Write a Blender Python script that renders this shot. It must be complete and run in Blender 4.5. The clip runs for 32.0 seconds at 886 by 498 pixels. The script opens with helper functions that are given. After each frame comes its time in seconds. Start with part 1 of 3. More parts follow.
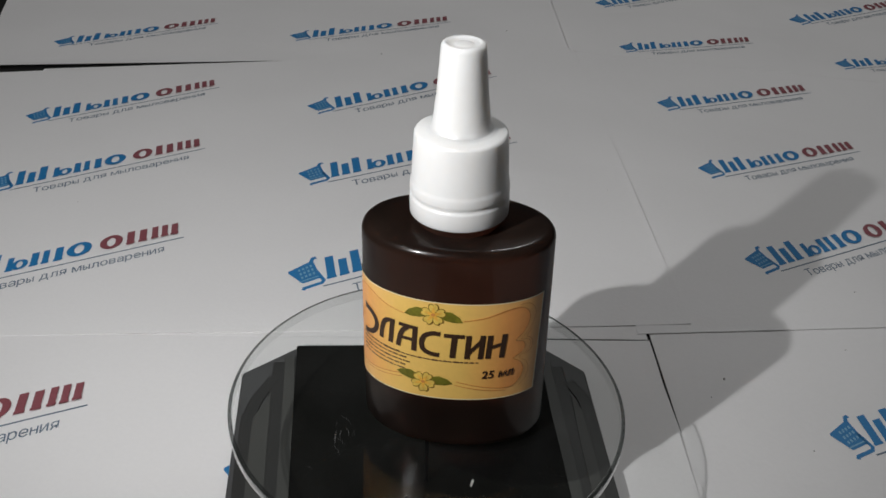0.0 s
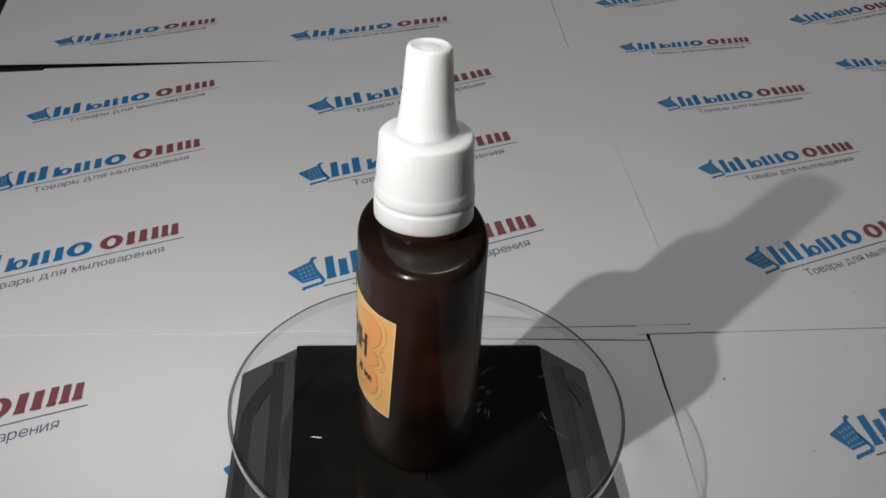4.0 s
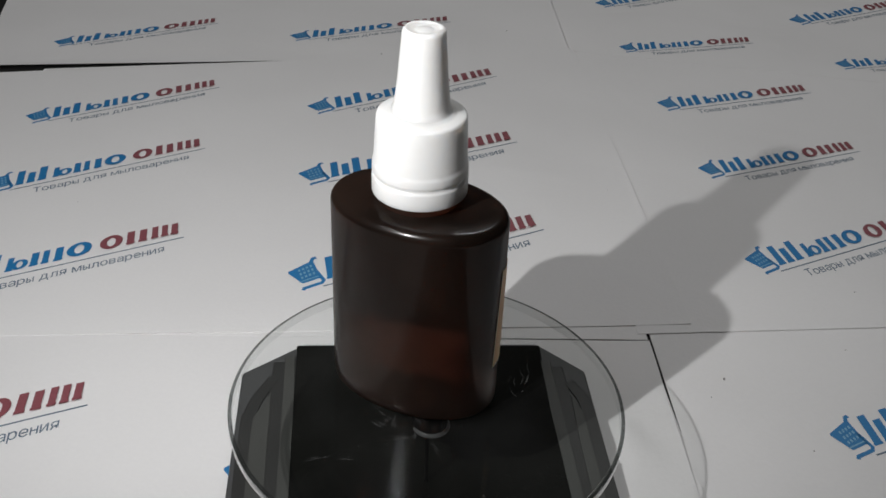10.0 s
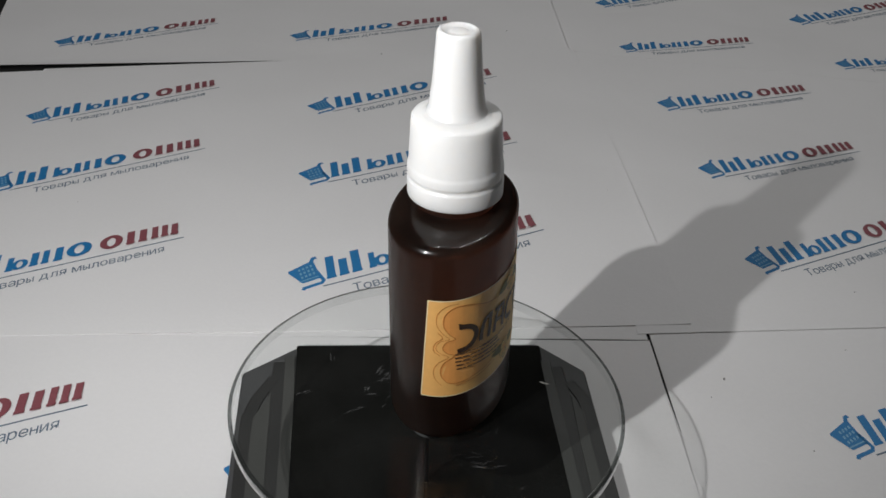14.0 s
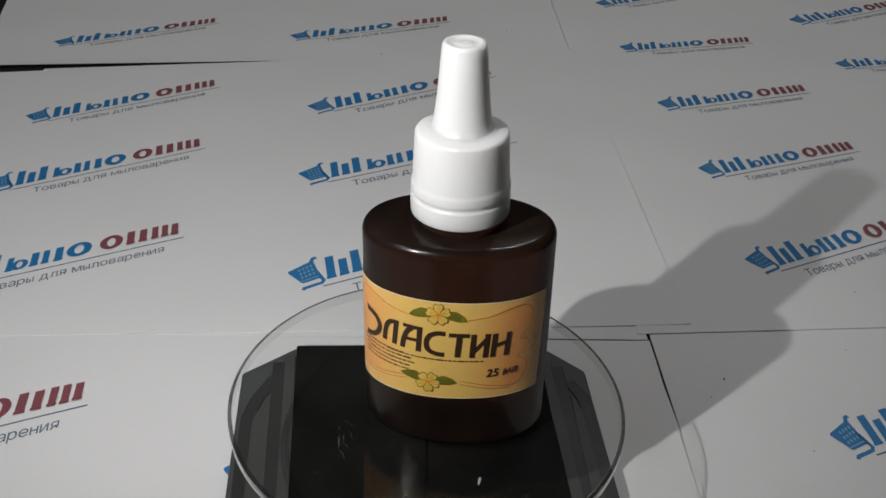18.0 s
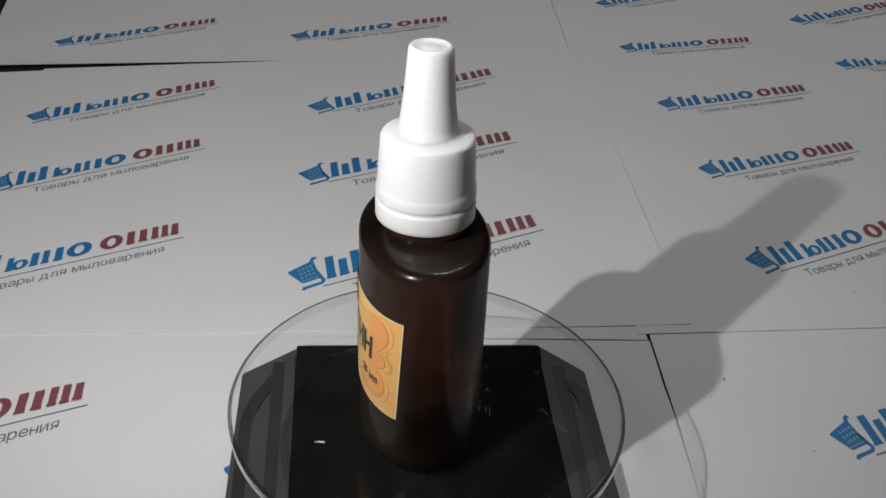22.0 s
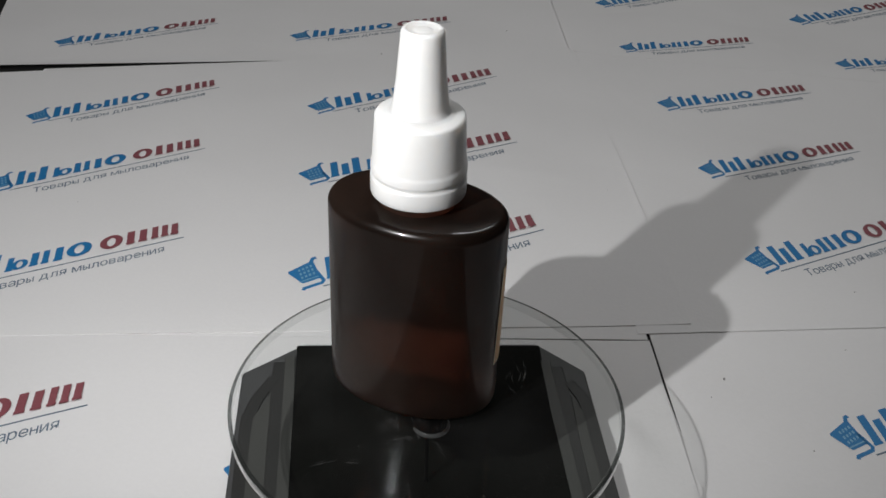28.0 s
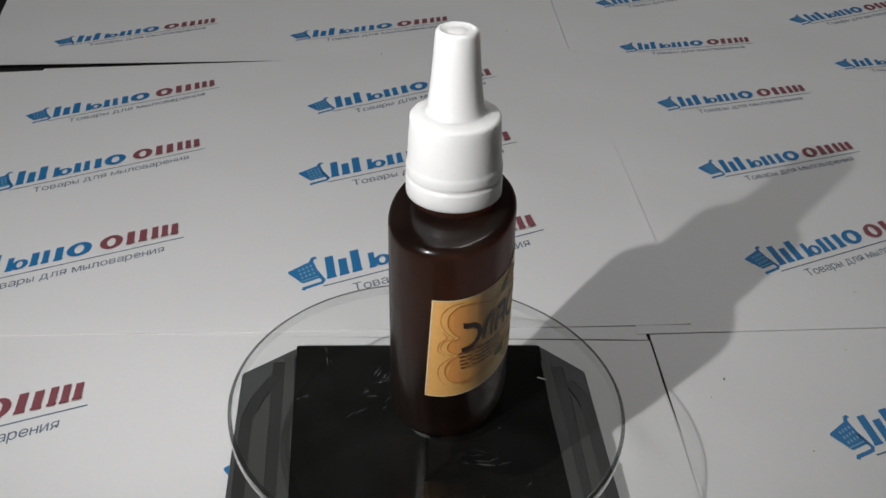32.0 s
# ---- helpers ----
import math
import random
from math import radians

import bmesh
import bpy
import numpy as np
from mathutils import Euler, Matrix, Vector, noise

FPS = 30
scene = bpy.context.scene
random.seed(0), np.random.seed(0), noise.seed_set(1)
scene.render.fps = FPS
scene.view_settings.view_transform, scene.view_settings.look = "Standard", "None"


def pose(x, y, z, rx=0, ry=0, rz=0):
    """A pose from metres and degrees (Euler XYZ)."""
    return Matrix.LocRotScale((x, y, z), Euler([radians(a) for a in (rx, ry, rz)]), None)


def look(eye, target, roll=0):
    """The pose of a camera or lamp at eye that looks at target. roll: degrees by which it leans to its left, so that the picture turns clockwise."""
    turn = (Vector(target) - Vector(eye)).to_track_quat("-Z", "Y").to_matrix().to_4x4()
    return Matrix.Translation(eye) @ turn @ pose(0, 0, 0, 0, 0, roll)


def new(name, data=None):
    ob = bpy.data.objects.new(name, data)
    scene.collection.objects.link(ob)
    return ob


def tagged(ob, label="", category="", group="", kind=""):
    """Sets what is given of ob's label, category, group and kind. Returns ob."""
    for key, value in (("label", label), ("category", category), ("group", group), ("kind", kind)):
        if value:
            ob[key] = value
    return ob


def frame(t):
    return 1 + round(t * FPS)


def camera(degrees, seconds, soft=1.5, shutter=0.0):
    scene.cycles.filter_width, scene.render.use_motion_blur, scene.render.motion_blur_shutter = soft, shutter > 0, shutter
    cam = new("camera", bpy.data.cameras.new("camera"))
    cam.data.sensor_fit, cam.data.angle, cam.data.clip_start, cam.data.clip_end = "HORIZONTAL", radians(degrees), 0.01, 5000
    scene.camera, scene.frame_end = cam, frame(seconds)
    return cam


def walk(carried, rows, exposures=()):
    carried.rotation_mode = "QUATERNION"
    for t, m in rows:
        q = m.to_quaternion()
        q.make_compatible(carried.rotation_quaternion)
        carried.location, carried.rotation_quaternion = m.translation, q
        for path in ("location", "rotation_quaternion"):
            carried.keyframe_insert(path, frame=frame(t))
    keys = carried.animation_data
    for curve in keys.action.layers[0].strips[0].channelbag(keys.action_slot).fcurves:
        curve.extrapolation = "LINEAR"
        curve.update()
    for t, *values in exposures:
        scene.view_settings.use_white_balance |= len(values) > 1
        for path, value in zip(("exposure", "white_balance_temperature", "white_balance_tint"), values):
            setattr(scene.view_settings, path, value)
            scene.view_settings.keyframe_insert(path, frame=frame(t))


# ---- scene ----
# ---- camera ----
EYE = (0.0, -0.165, 0.172285)
AIM = (EYE[0] + 0.008410, EYE[1] + 0.844176, EYE[2] - 0.536001)
cam = camera(47.07, 32.0, soft=1.6)
# the exposure sinks a little whenever the bright label faces the lens
walk(cam, [(0.0, look(EYE, AIM, 2.0994)), (32.0, look(EYE, AIM, 2.0994))],
     exposures=[(0.0, 0.09), (1.0, 0.00), (2.0, 0.08), (3.0, 0.07), (6.0, 0.04), (7.0, 0.09), (8.0, 0.18), (9.0, 0.26), (11.0, 0.24), (13.0, 0.17), (14.0, 0.17), (17.0, 0.02),
                (19.0, 0.00), (20.0, -0.04), (21.0, 0.09), (22.0, 0.06), (24.0, 0.04), (25.0, 0.10), (28.0, 0.24), (30.0, 0.18), (32.0, 0.17)])

# ---- light ----
TURN = -0.34573           # radians a second, turntable seen from above
world = bpy.data.worlds.new("room_air")
scene.world = world
world.use_nodes = True
world.node_tree.nodes["Background"].inputs[0].default_value = (0.9, 0.93, 1.0, 1)
world.node_tree.nodes["Background"].inputs[1].default_value = 0.05


def lamp(name, kind, place, target, power, colour, **size):
    data = bpy.data.lights.new(name, kind)
    data.energy, data.color = power, colour
    if kind == "AREA":
        data.shape, data.size, data.size_y = "RECTANGLE", size["w"], size["h"]
    else:
        data.shadow_soft_size = size["r"]
    if kind == "SPOT":
        data.spot_size, data.spot_blend = radians(120), 1.0
    ob = new(name, data)
    ob.matrix_world = look(place, target)
    return ob


lamp("desk_lamp_light", "SPOT", (-0.0866, -0.1046, 0.1788), (0.02, 0.35, 0), 1.50, (0.985, 0.985, 0.985), r=0.0014)
# added fill from overhead, no fixture known, brightens the back sheets and the shadows
lamp("overhead_fill_light", "AREA", (0.10, 0.62, 1.45), (0.1, 0.6, 0), 3.3, (0.985, 0.975, 0.98), w=0.5, h=0.10)
# added for an unseen room light, shaped to reflect as a streak on the plate
lamp("back_streak_light", "AREA", (0.41, 0.78, 1.32), (0.0, 0.1, 0), 1.6, (0.96, 0.985, 0.95), w=0.06, h=0.45)
# added fill from the front left, no fixture known, lifts the left and near paper
lamp("left_fill_light", "AREA", (-0.75, -0.60, 1.25), (0.1, 0.1, 0), 1.3, (0.985, 0.97, 0.975), w=0.7, h=0.10)


# ---- materials ----
def material(name, colour, rough=0.5, metal=0.0, grain=0.06, scale=40.0, bump=0.1, fine=400.0, **more):
    """A surface with broad and fine variation of colour, roughness and relief."""
    mat = bpy.data.materials.new(name)
    mat.use_nodes = True
    nt = mat.node_tree
    bsdf = nt.nodes["Principled BSDF"]
    co = nt.nodes.new("ShaderNodeTexCoord")
    broad, small = nt.nodes.new("ShaderNodeTexNoise"), nt.nodes.new("ShaderNodeTexNoise")
    broad.inputs["Scale"].default_value, small.inputs["Scale"].default_value = scale, fine
    broad.inputs["Detail"].default_value, small.inputs["Detail"].default_value = 3, 4
    for n in (broad, small):
        nt.links.new(co.outputs["Object"], n.inputs["Vector"])
    add = nt.nodes.new("ShaderNodeMath")
    add.operation = "ADD"
    nt.links.new(broad.outputs["Fac"], add.inputs[0])
    nt.links.new(small.outputs["Fac"], add.inputs[1])
    ramp = nt.nodes.new("ShaderNodeMapRange")
    ramp.inputs["From Min"].default_value, ramp.inputs["From Max"].default_value = 0.6, 1.4
    ramp.inputs["To Min"].default_value, ramp.inputs["To Max"].default_value = 1 - grain, 1 + grain
    nt.links.new(add.outputs[0], ramp.inputs["Value"])
    mul = nt.nodes.new("ShaderNodeVectorMath")
    mul.operation = "SCALE"
    mul.inputs[0].default_value = colour
    nt.links.new(ramp.outputs[0], mul.inputs["Scale"])
    nt.links.new(mul.outputs[0], bsdf.inputs["Base Color"])
    rr = nt.nodes.new("ShaderNodeMapRange")
    rr.inputs["To Min"].default_value, rr.inputs["To Max"].default_value = max(rough - 0.08, 0.02), min(rough + 0.08, 1)
    nt.links.new(broad.outputs["Fac"], rr.inputs["Value"])
    nt.links.new(rr.outputs[0], bsdf.inputs["Roughness"])
    bsdf.inputs["Metallic"].default_value = metal
    if bump:
        bm_ = nt.nodes.new("ShaderNodeBump")
        bm_.inputs["Strength"].default_value, bm_.inputs["Distance"].default_value = bump, 0.0006
        nt.links.new(add.outputs[0], bm_.inputs["Height"])
        nt.links.new(bm_.outputs[0], bsdf.inputs["Normal"])
    for key, value in more.items():
        bsdf.inputs[key.replace("_", " ")].default_value = value
    return mat


def clear_material(name, tint, ior, rough, haze, haze_colour, sharp=0.0, bend=0.0, rim=1.0):
    """Thin clear stuff: tinted see-through, Fresnel gloss and a little scattering."""
    mat = bpy.data.materials.new(name)
    mat.use_nodes = True
    nt = mat.node_tree
    nt.nodes.remove(nt.nodes["Principled BSDF"])
    out = nt.nodes["Material Output"]
    clear, gloss, dull = (nt.nodes.new("ShaderNodeBsdf" + k) for k in ("Transparent", "Glossy", "Diffuse"))
    clear.inputs[0].default_value = (*tint, 1)
    gloss.inputs["Color"].default_value = (1, 1, 1, 1)
    gloss.inputs["Roughness"].default_value = rough
    co, noise_ = nt.nodes.new("ShaderNodeTexCoord"), nt.nodes.new("ShaderNodeTexNoise")
    noise_.inputs["Scale"].default_value, noise_.inputs["Detail"].default_value = 60, 5
    nt.links.new(co.outputs["Object"], noise_.inputs["Vector"])
    rng = nt.nodes.new("ShaderNodeMapRange")
    rng.inputs["From Min"].default_value, rng.inputs["From Max"].default_value = 0.35, 0.7
    rng.inputs["To Min"].default_value, rng.inputs["To Max"].default_value = haze * 0.5, haze * 1.5
    nt.links.new(noise_.outputs["Fac"], rng.inputs["Value"])
    dull.inputs[0].default_value = (*haze_colour, 1)
    facing, power, fres = nt.nodes.new("ShaderNodeLayerWeight"), nt.nodes.new("ShaderNodeMath"), nt.nodes.new("ShaderNodeMapRange")
    facing.inputs["Blend"].default_value = 0.5
    power.operation, power.inputs[1].default_value = "POWER", 5
    fres.inputs["To Min"].default_value, fres.inputs["To Max"].default_value = ((ior - 1) / (ior + 1)) ** 2, rim
    nt.links.new(facing.outputs["Facing"], power.inputs[0])
    nt.links.new(power.outputs[0], fres.inputs["Value"])
    base, top = nt.nodes.new("ShaderNodeMixShader"), nt.nodes.new("ShaderNodeMixShader")
    nt.links.new(rng.outputs[0], base.inputs[0])
    if bend:                                    # part of the light is bent as by a filled bottle
        lens, mixed = nt.nodes.new("ShaderNodeBsdfRefraction"), nt.nodes.new("ShaderNodeMixShader")
        lens.inputs["Color"].default_value, lens.inputs["IOR"].default_value, lens.inputs["Roughness"].default_value = (*tint, 1), ior, 0.30
        mixed.inputs[0].default_value = bend
        nt.links.new(clear.outputs[0], mixed.inputs[1])
        nt.links.new(lens.outputs[0], mixed.inputs[2])
        nt.links.new(mixed.outputs[0], base.inputs[1])
    else:
        nt.links.new(clear.outputs[0], base.inputs[1])
    nt.links.new(dull.outputs[0], base.inputs[2])
    nt.links.new(fres.outputs[0], top.inputs[0])
    nt.links.new(base.outputs[0], top.inputs[1])
    if sharp:                                   # a thin polished skin over the duller gloss
        skin, both = nt.nodes.new("ShaderNodeBsdfGlossy"), nt.nodes.new("ShaderNodeMixShader")
        skin.inputs["Roughness"].default_value, both.inputs[0].default_value = 0.06, sharp
        nt.links.new(gloss.outputs[0], both.inputs[1])
        nt.links.new(skin.outputs[0], both.inputs[2])
        nt.links.new(both.outputs[0], top.inputs[2])
    else:
        nt.links.new(gloss.outputs[0], top.inputs[2])
    nt.links.new(top.outputs[0], out.inputs["Surface"])
    return mat


PAPER = material("white_office_paper", (0.80, 0.79, 0.79), 0.55, grain=0.02, scale=18, bump=0.10, fine=900)


def creased(mat, scale, depth):
    """Adds the slow waves of paper that lies not quite flat."""
    nt = mat.node_tree
    bsdf = nt.nodes["Principled BSDF"]
    co, wave, crease = (nt.nodes.new("ShaderNode" + k) for k in ("TexCoord", "TexNoise", "Bump"))
    wave.inputs["Scale"].default_value, wave.inputs["Detail"].default_value, wave.inputs["Distortion"].default_value = scale, 2.5, 0.6
    crease.inputs["Strength"].default_value, crease.inputs["Distance"].default_value = 1.0, depth
    nt.links.new(co.outputs["Object"], wave.inputs["Vector"])
    nt.links.new(wave.outputs["Fac"], crease.inputs["Height"])
    nt.links.new(bsdf.inputs["Normal"].links[0].from_socket, crease.inputs["Normal"])
    nt.links.new(crease.outputs[0], bsdf.inputs["Normal"])


creased(PAPER, 17, 0.0016)
BLUE = material("blue_print_ink", (0.018, 0.185, 0.43), 0.45, grain=0.18, scale=120, bump=0, fine=1500)
BLUE_PALE = material("pale_blue_print_ink", (0.22, 0.42, 0.58), 0.45, grain=0.1, scale=120, bump=0, fine=1500)
MAROON = material("maroon_print_ink", (0.25, 0.075, 0.09), 0.45, grain=0.18, scale=120, bump=0, fine=1500)
GREY_INK = material("grey_blue_print_ink", (0.11, 0.16, 0.22), 0.5, grain=0.2, scale=120, bump=0, fine=1500)
WHITE_PLASTIC = material("white_polypropylene", (0.78, 0.775, 0.765), 0.34, grain=0.015, scale=60, bump=0.03, fine=700,
                         Subsurface_Weight=0.7, Subsurface_Scale=0.0035, Subsurface_Radius=(1, 0.95, 0.9))
AMBER = clear_material("dark_amber_plastic", (0.27, 0.15, 0.11), 1.46, 0.24, 0.22, (0.048, 0.032, 0.025), 0.62, 0.85, 0.40)
GLASS = clear_material("clear_glass", (0.965, 0.972, 0.968), 1.3, 0.015, 0.006, (0.6, 0.6, 0.6))
SCRATCH = clear_material("scratched_glass", (0.97, 0.97, 0.97), 1.5, 0.3, 0.055, (0.75, 0.75, 0.75))
GLASS_EDGE = clear_material("glass_edge", (0.90, 0.91, 0.905), 1.5, 0.08, 0.07, (0.40, 0.41, 0.405))
EDGE_LINE = clear_material("glass_edge_line", (0.40, 0.42, 0.415), 1.5, 0.25, 0.40, (0.035, 0.037, 0.035))
STRIP = material("worn_grey_plastic", (0.050, 0.051, 0.047), 0.5, grain=0.15, scale=50, bump=0.08, fine=1200)
BLACK_GLOSS = material("black_glossy_plastic", (0.0055, 0.0057, 0.0048), 0.14, grain=0.3, scale=50, bump=0.02, fine=600, Specular_IOR_Level=0.15)
BLACK_MATT = material("dark_grey_plastic", (0.019, 0.019, 0.018), 0.5, grain=0.2, scale=50, bump=0.1, fine=1200)
GREY_TRIM = material("grey_plastic", (0.060, 0.061, 0.062), 0.45, grain=0.15, scale=50, bump=0.08, fine=1200)
TABLE = material("black_tabletop", (0.012, 0.012, 0.012), 0.45, grain=0.3, scale=12, bump=0.1, fine=300)
WALL = material("grey_wall_paint", (0.24, 0.24, 0.237), 0.8, grain=0.04, scale=3, bump=0.1, fine=80)
FLOOR = material("grey_linoleum", (0.25, 0.24, 0.23), 0.6, grain=0.1, scale=4, bump=0.1, fine=60)
RUBBER = material("black_rubber", (0.004, 0.004, 0.004), 0.8, grain=0.2, scale=80, bump=0.1, fine=900, Specular_IOR_Level=0.06)
CHIP = material("white_lint", (0.62, 0.62, 0.58), 0.7, grain=0.2, scale=300, bump=0.2, fine=900)
GLUE = material("milky_glue", (0.07, 0.07, 0.07), 0.35, grain=0.2, scale=300, bump=0.3, fine=900)
CRUMB = material("grey_dirt", (0.26, 0.25, 0.24), 0.8, grain=0.3, scale=300, bump=0.2, fine=900)
LABEL_BROWN = material("dark_brown_print_ink", (0.045, 0.022, 0.012), 0.45, grain=0.2, scale=150, bump=0, fine=1500)
LABEL_TEXT = material("brown_print_ink", (0.13, 0.07, 0.035), 0.45, grain=0.35, scale=700, bump=0, fine=2500)
LABEL_LINE = material("ochre_print_ink", (0.62, 0.25, 0.06), 0.45, grain=0.15, scale=150, bump=0, fine=1500)
LEAF_INK = material("olive_green_print_ink", (0.16, 0.15, 0.015), 0.45, grain=0.4, scale=400, bump=0, fine=1500)
PETAL_INK = material("yellow_print_ink", (0.74, 0.50, 0.10), 0.45, grain=0.25, scale=400, bump=0, fine=1500)
PETAL_WARM = material("orange_print_ink", (0.78, 0.42, 0.06), 0.45, grain=0.25, scale=400, bump=0, fine=1500)
PETAL_DARK = material("brown_yellow_print_ink", (0.24, 0.14, 0.02), 0.45, grain=0.2, scale=400, bump=0, fine=1500)


def peach_print(name, middle, end):
    """Print that blends from yellow in the label's middle to peach at its ends."""
    mat = material(name, (0.9, 0.6, 0.3), 0.42, grain=0.05, scale=150, bump=0.05, fine=900)
    nt = mat.node_tree
    scale_node = next(n for n in nt.nodes if n.type == "VECT_MATH")
    co, cut, off, size = nt.nodes.new("ShaderNodeTexCoord"), nt.nodes.new("ShaderNodeSeparateXYZ"), nt.nodes.new("ShaderNodeMath"), nt.nodes.new("ShaderNodeMath")
    off.operation, off.inputs[1].default_value, size.operation = "ADD", 0.0035, "ABSOLUTE"
    nt.links.new(co.outputs["Object"], cut.inputs[0])
    nt.links.new(cut.outputs["X"], off.inputs[0])
    nt.links.new(off.outputs[0], size.inputs[0])
    ramp, span = nt.nodes.new("ShaderNodeValToRGB"), nt.nodes.new("ShaderNodeMapRange")
    span.inputs["From Min"].default_value, span.inputs["From Max"].default_value = 0.0058, 0.0145
    nt.links.new(size.outputs[0], span.inputs["Value"])
    ramp.color_ramp.elements[0].color, ramp.color_ramp.elements[1].color = middle, end
    nt.links.new(span.outputs[0], ramp.inputs[0])
    nt.links.new(ramp.outputs[0], scale_node.inputs[0])
    return mat


LABEL = peach_print("yellow_label_paper", (0.85, 0.545, 0.14, 1), (0.87, 0.475, 0.15, 1))
LABEL_PEACH = peach_print("peach_print", (0.85, 0.545, 0.14, 1), (0.85, 0.36, 0.10, 1))
BORDER = material("cream_label_border", (0.86, 0.72, 0.44), 0.42, grain=0.05, scale=150, bump=0.05, fine=900)


# ---- mesh helpers ----
def mesh_object(name, bm, mat, parent=None, smooth=False):
    me = bpy.data.meshes.new(name)
    bmesh.ops.recalc_face_normals(bm, faces=bm.faces)
    for f in bm.faces:
        f.smooth = smooth
    for e in bm.edges if smooth else ():        # real corners stay crisp
        if len(e.link_faces) == 2 and e.calc_face_angle(0) > 0.9:
            e.smooth = False
    bm.to_mesh(me)
    bm.free()
    me.materials.append(mat)
    ob = new(name, me)
    if parent:
        ob.parent = parent
    return ob


def part(name, bm, mat, parent, label="", smooth=False):
    ob = mesh_object(name, bm, mat, parent, smooth)
    return tagged(ob, label=label) if label else ob


def prism(points, z0, z1, bevel=0.0, segments=2):
    """A solid over an outline, with softened edges."""
    bm = bmesh.new()
    low = [bm.verts.new((x, y, z0)) for x, y in points]
    top = [bm.verts.new((x, y, z1)) for x, y in points]
    bm.faces.new(low[::-1])
    bm.faces.new(top)
    n = len(points)
    for i in range(n):
        bm.faces.new((low[i], low[(i + 1) % n], top[(i + 1) % n], top[i]))
    if bevel:
        bmesh.ops.bevel(bm, geom=list(bm.edges), offset=bevel, segments=segments, affect="EDGES", profile=0.5)
    return bm


def lathe(profile, steps=64):
    """A solid of revolution from (radius, z) pairs; ends on the axis are closed by fans."""
    bm = bmesh.new()
    rings = []
    for r, z in profile:
        if r < 1e-7:
            rings.append([bm.verts.new((0, 0, z))])
        else:
            rings.append([bm.verts.new((r * math.cos(2 * math.pi * i / steps), r * math.sin(2 * math.pi * i / steps), z)) for i in range(steps)])
    for a, b in zip(rings, rings[1:]):
        for i in range(steps):
            j = (i + 1) % steps
            if len(a) == 1 and len(b) > 1:
                bm.faces.new((a[0], b[j], b[i]))
            elif len(b) == 1 and len(a) > 1:
                bm.faces.new((a[i], a[j], b[0]))
            elif len(a) > 1:
                bm.faces.new((a[i], a[j], b[j], b[i]))
    return bm


def eased(profile, r):
    """The same profile with each corner cut into a small round."""
    out = [profile[0]]
    for a, b, c in zip(profile, profile[1:], profile[2:]):
        a, b, c = Vector(a), Vector(b), Vector(c)
        p = b + (a - b).normalized() * min(r, (a - b).length * 0.45)
        q = b + (c - b).normalized() * min(r, (c - b).length * 0.45)
        out += [tuple(p + (b - p) * 2 * f * (1 - f) + (q - p) * f * f) for f in (0.0, 0.33, 0.67, 1.0)]
    return out + [profile[-1]]


def polygon(bm, pts, z=0.0):
    return bm.faces.new([bm.verts.new((x, y, z)) for x, y in pts])


def oval(bm, cx, cy, rx, ry, turn=0.0, n=20, z=0.0):
    c, s = math.cos(turn), math.sin(turn)
    polygon(bm, [(cx + rx * math.cos(a) * c - ry * math.sin(a) * s, cy + rx * math.cos(a) * s + ry * math.sin(a) * c)
                 for a in (2 * math.pi * i / n for i in range(n))], z)


def stroke(bm, pts, width, z=0.0, widths=None):
    """A flat ribbon along a polyline."""
    left, right = [], []
    for i, p in enumerate(pts):
        a, b = Vector(pts[max(i - 1, 0)]), Vector(pts[min(i + 1, len(pts) - 1)])
        d = (b - a).normalized()
        w = (widths[i] if widths else width) / 2
        n = Vector((-d.y, d.x)) * w
        left.append(bm.verts.new((p[0] + n.x, p[1] + n.y, z)))
        right.append(bm.verts.new((p[0] - n.x, p[1] - n.y, z)))
    for i in range(len(pts) - 1):
        bm.faces.new((left[i], left[i + 1], right[i + 1], right[i]))


def arc(cx, cy, rx, ry, a0, a1, n=14):
    return [(cx + rx * math.cos(radians(a0 + (a1 - a0) * i / n)), cy + ry * math.sin(radians(a0 + (a1 - a0) * i / n))) for i in range(n + 1)]


def text_bmesh(body, size, shear=0.0, bold=0.0, res=3, spacing=1.0):
    data = bpy.data.curves.new("writing", "FONT")
    data.body, data.size, data.shear, data.offset, data.resolution_u, data.space_character = body, 10.0, shear, bold * 10 / size, res, spacing
    data.fill_mode = "FRONT"
    ob = new("writing", data)
    bpy.context.view_layer.update()
    me = bpy.data.meshes.new_from_object(ob.evaluated_get(bpy.context.evaluated_depsgraph_get()))
    bpy.data.objects.remove(ob)
    bm = bmesh.new()
    bm.from_mesh(me)
    bpy.data.meshes.remove(me)
    bmesh.ops.scale(bm, vec=(size / 10,) * 3, verts=bm.verts)
    return bm


# ---- room ----
def box(name, lo, hi, mat, label, category):
    bm = bmesh.new()
    bmesh.ops.create_cube(bm, size=1)
    for v in bm.verts:
        v.co = [(l + h) / 2 + c * (h - l) for l, h, c in zip(lo, hi, v.co)]
    return tagged(mesh_object(name, bm, mat), label=label, category=category, kind="structure")


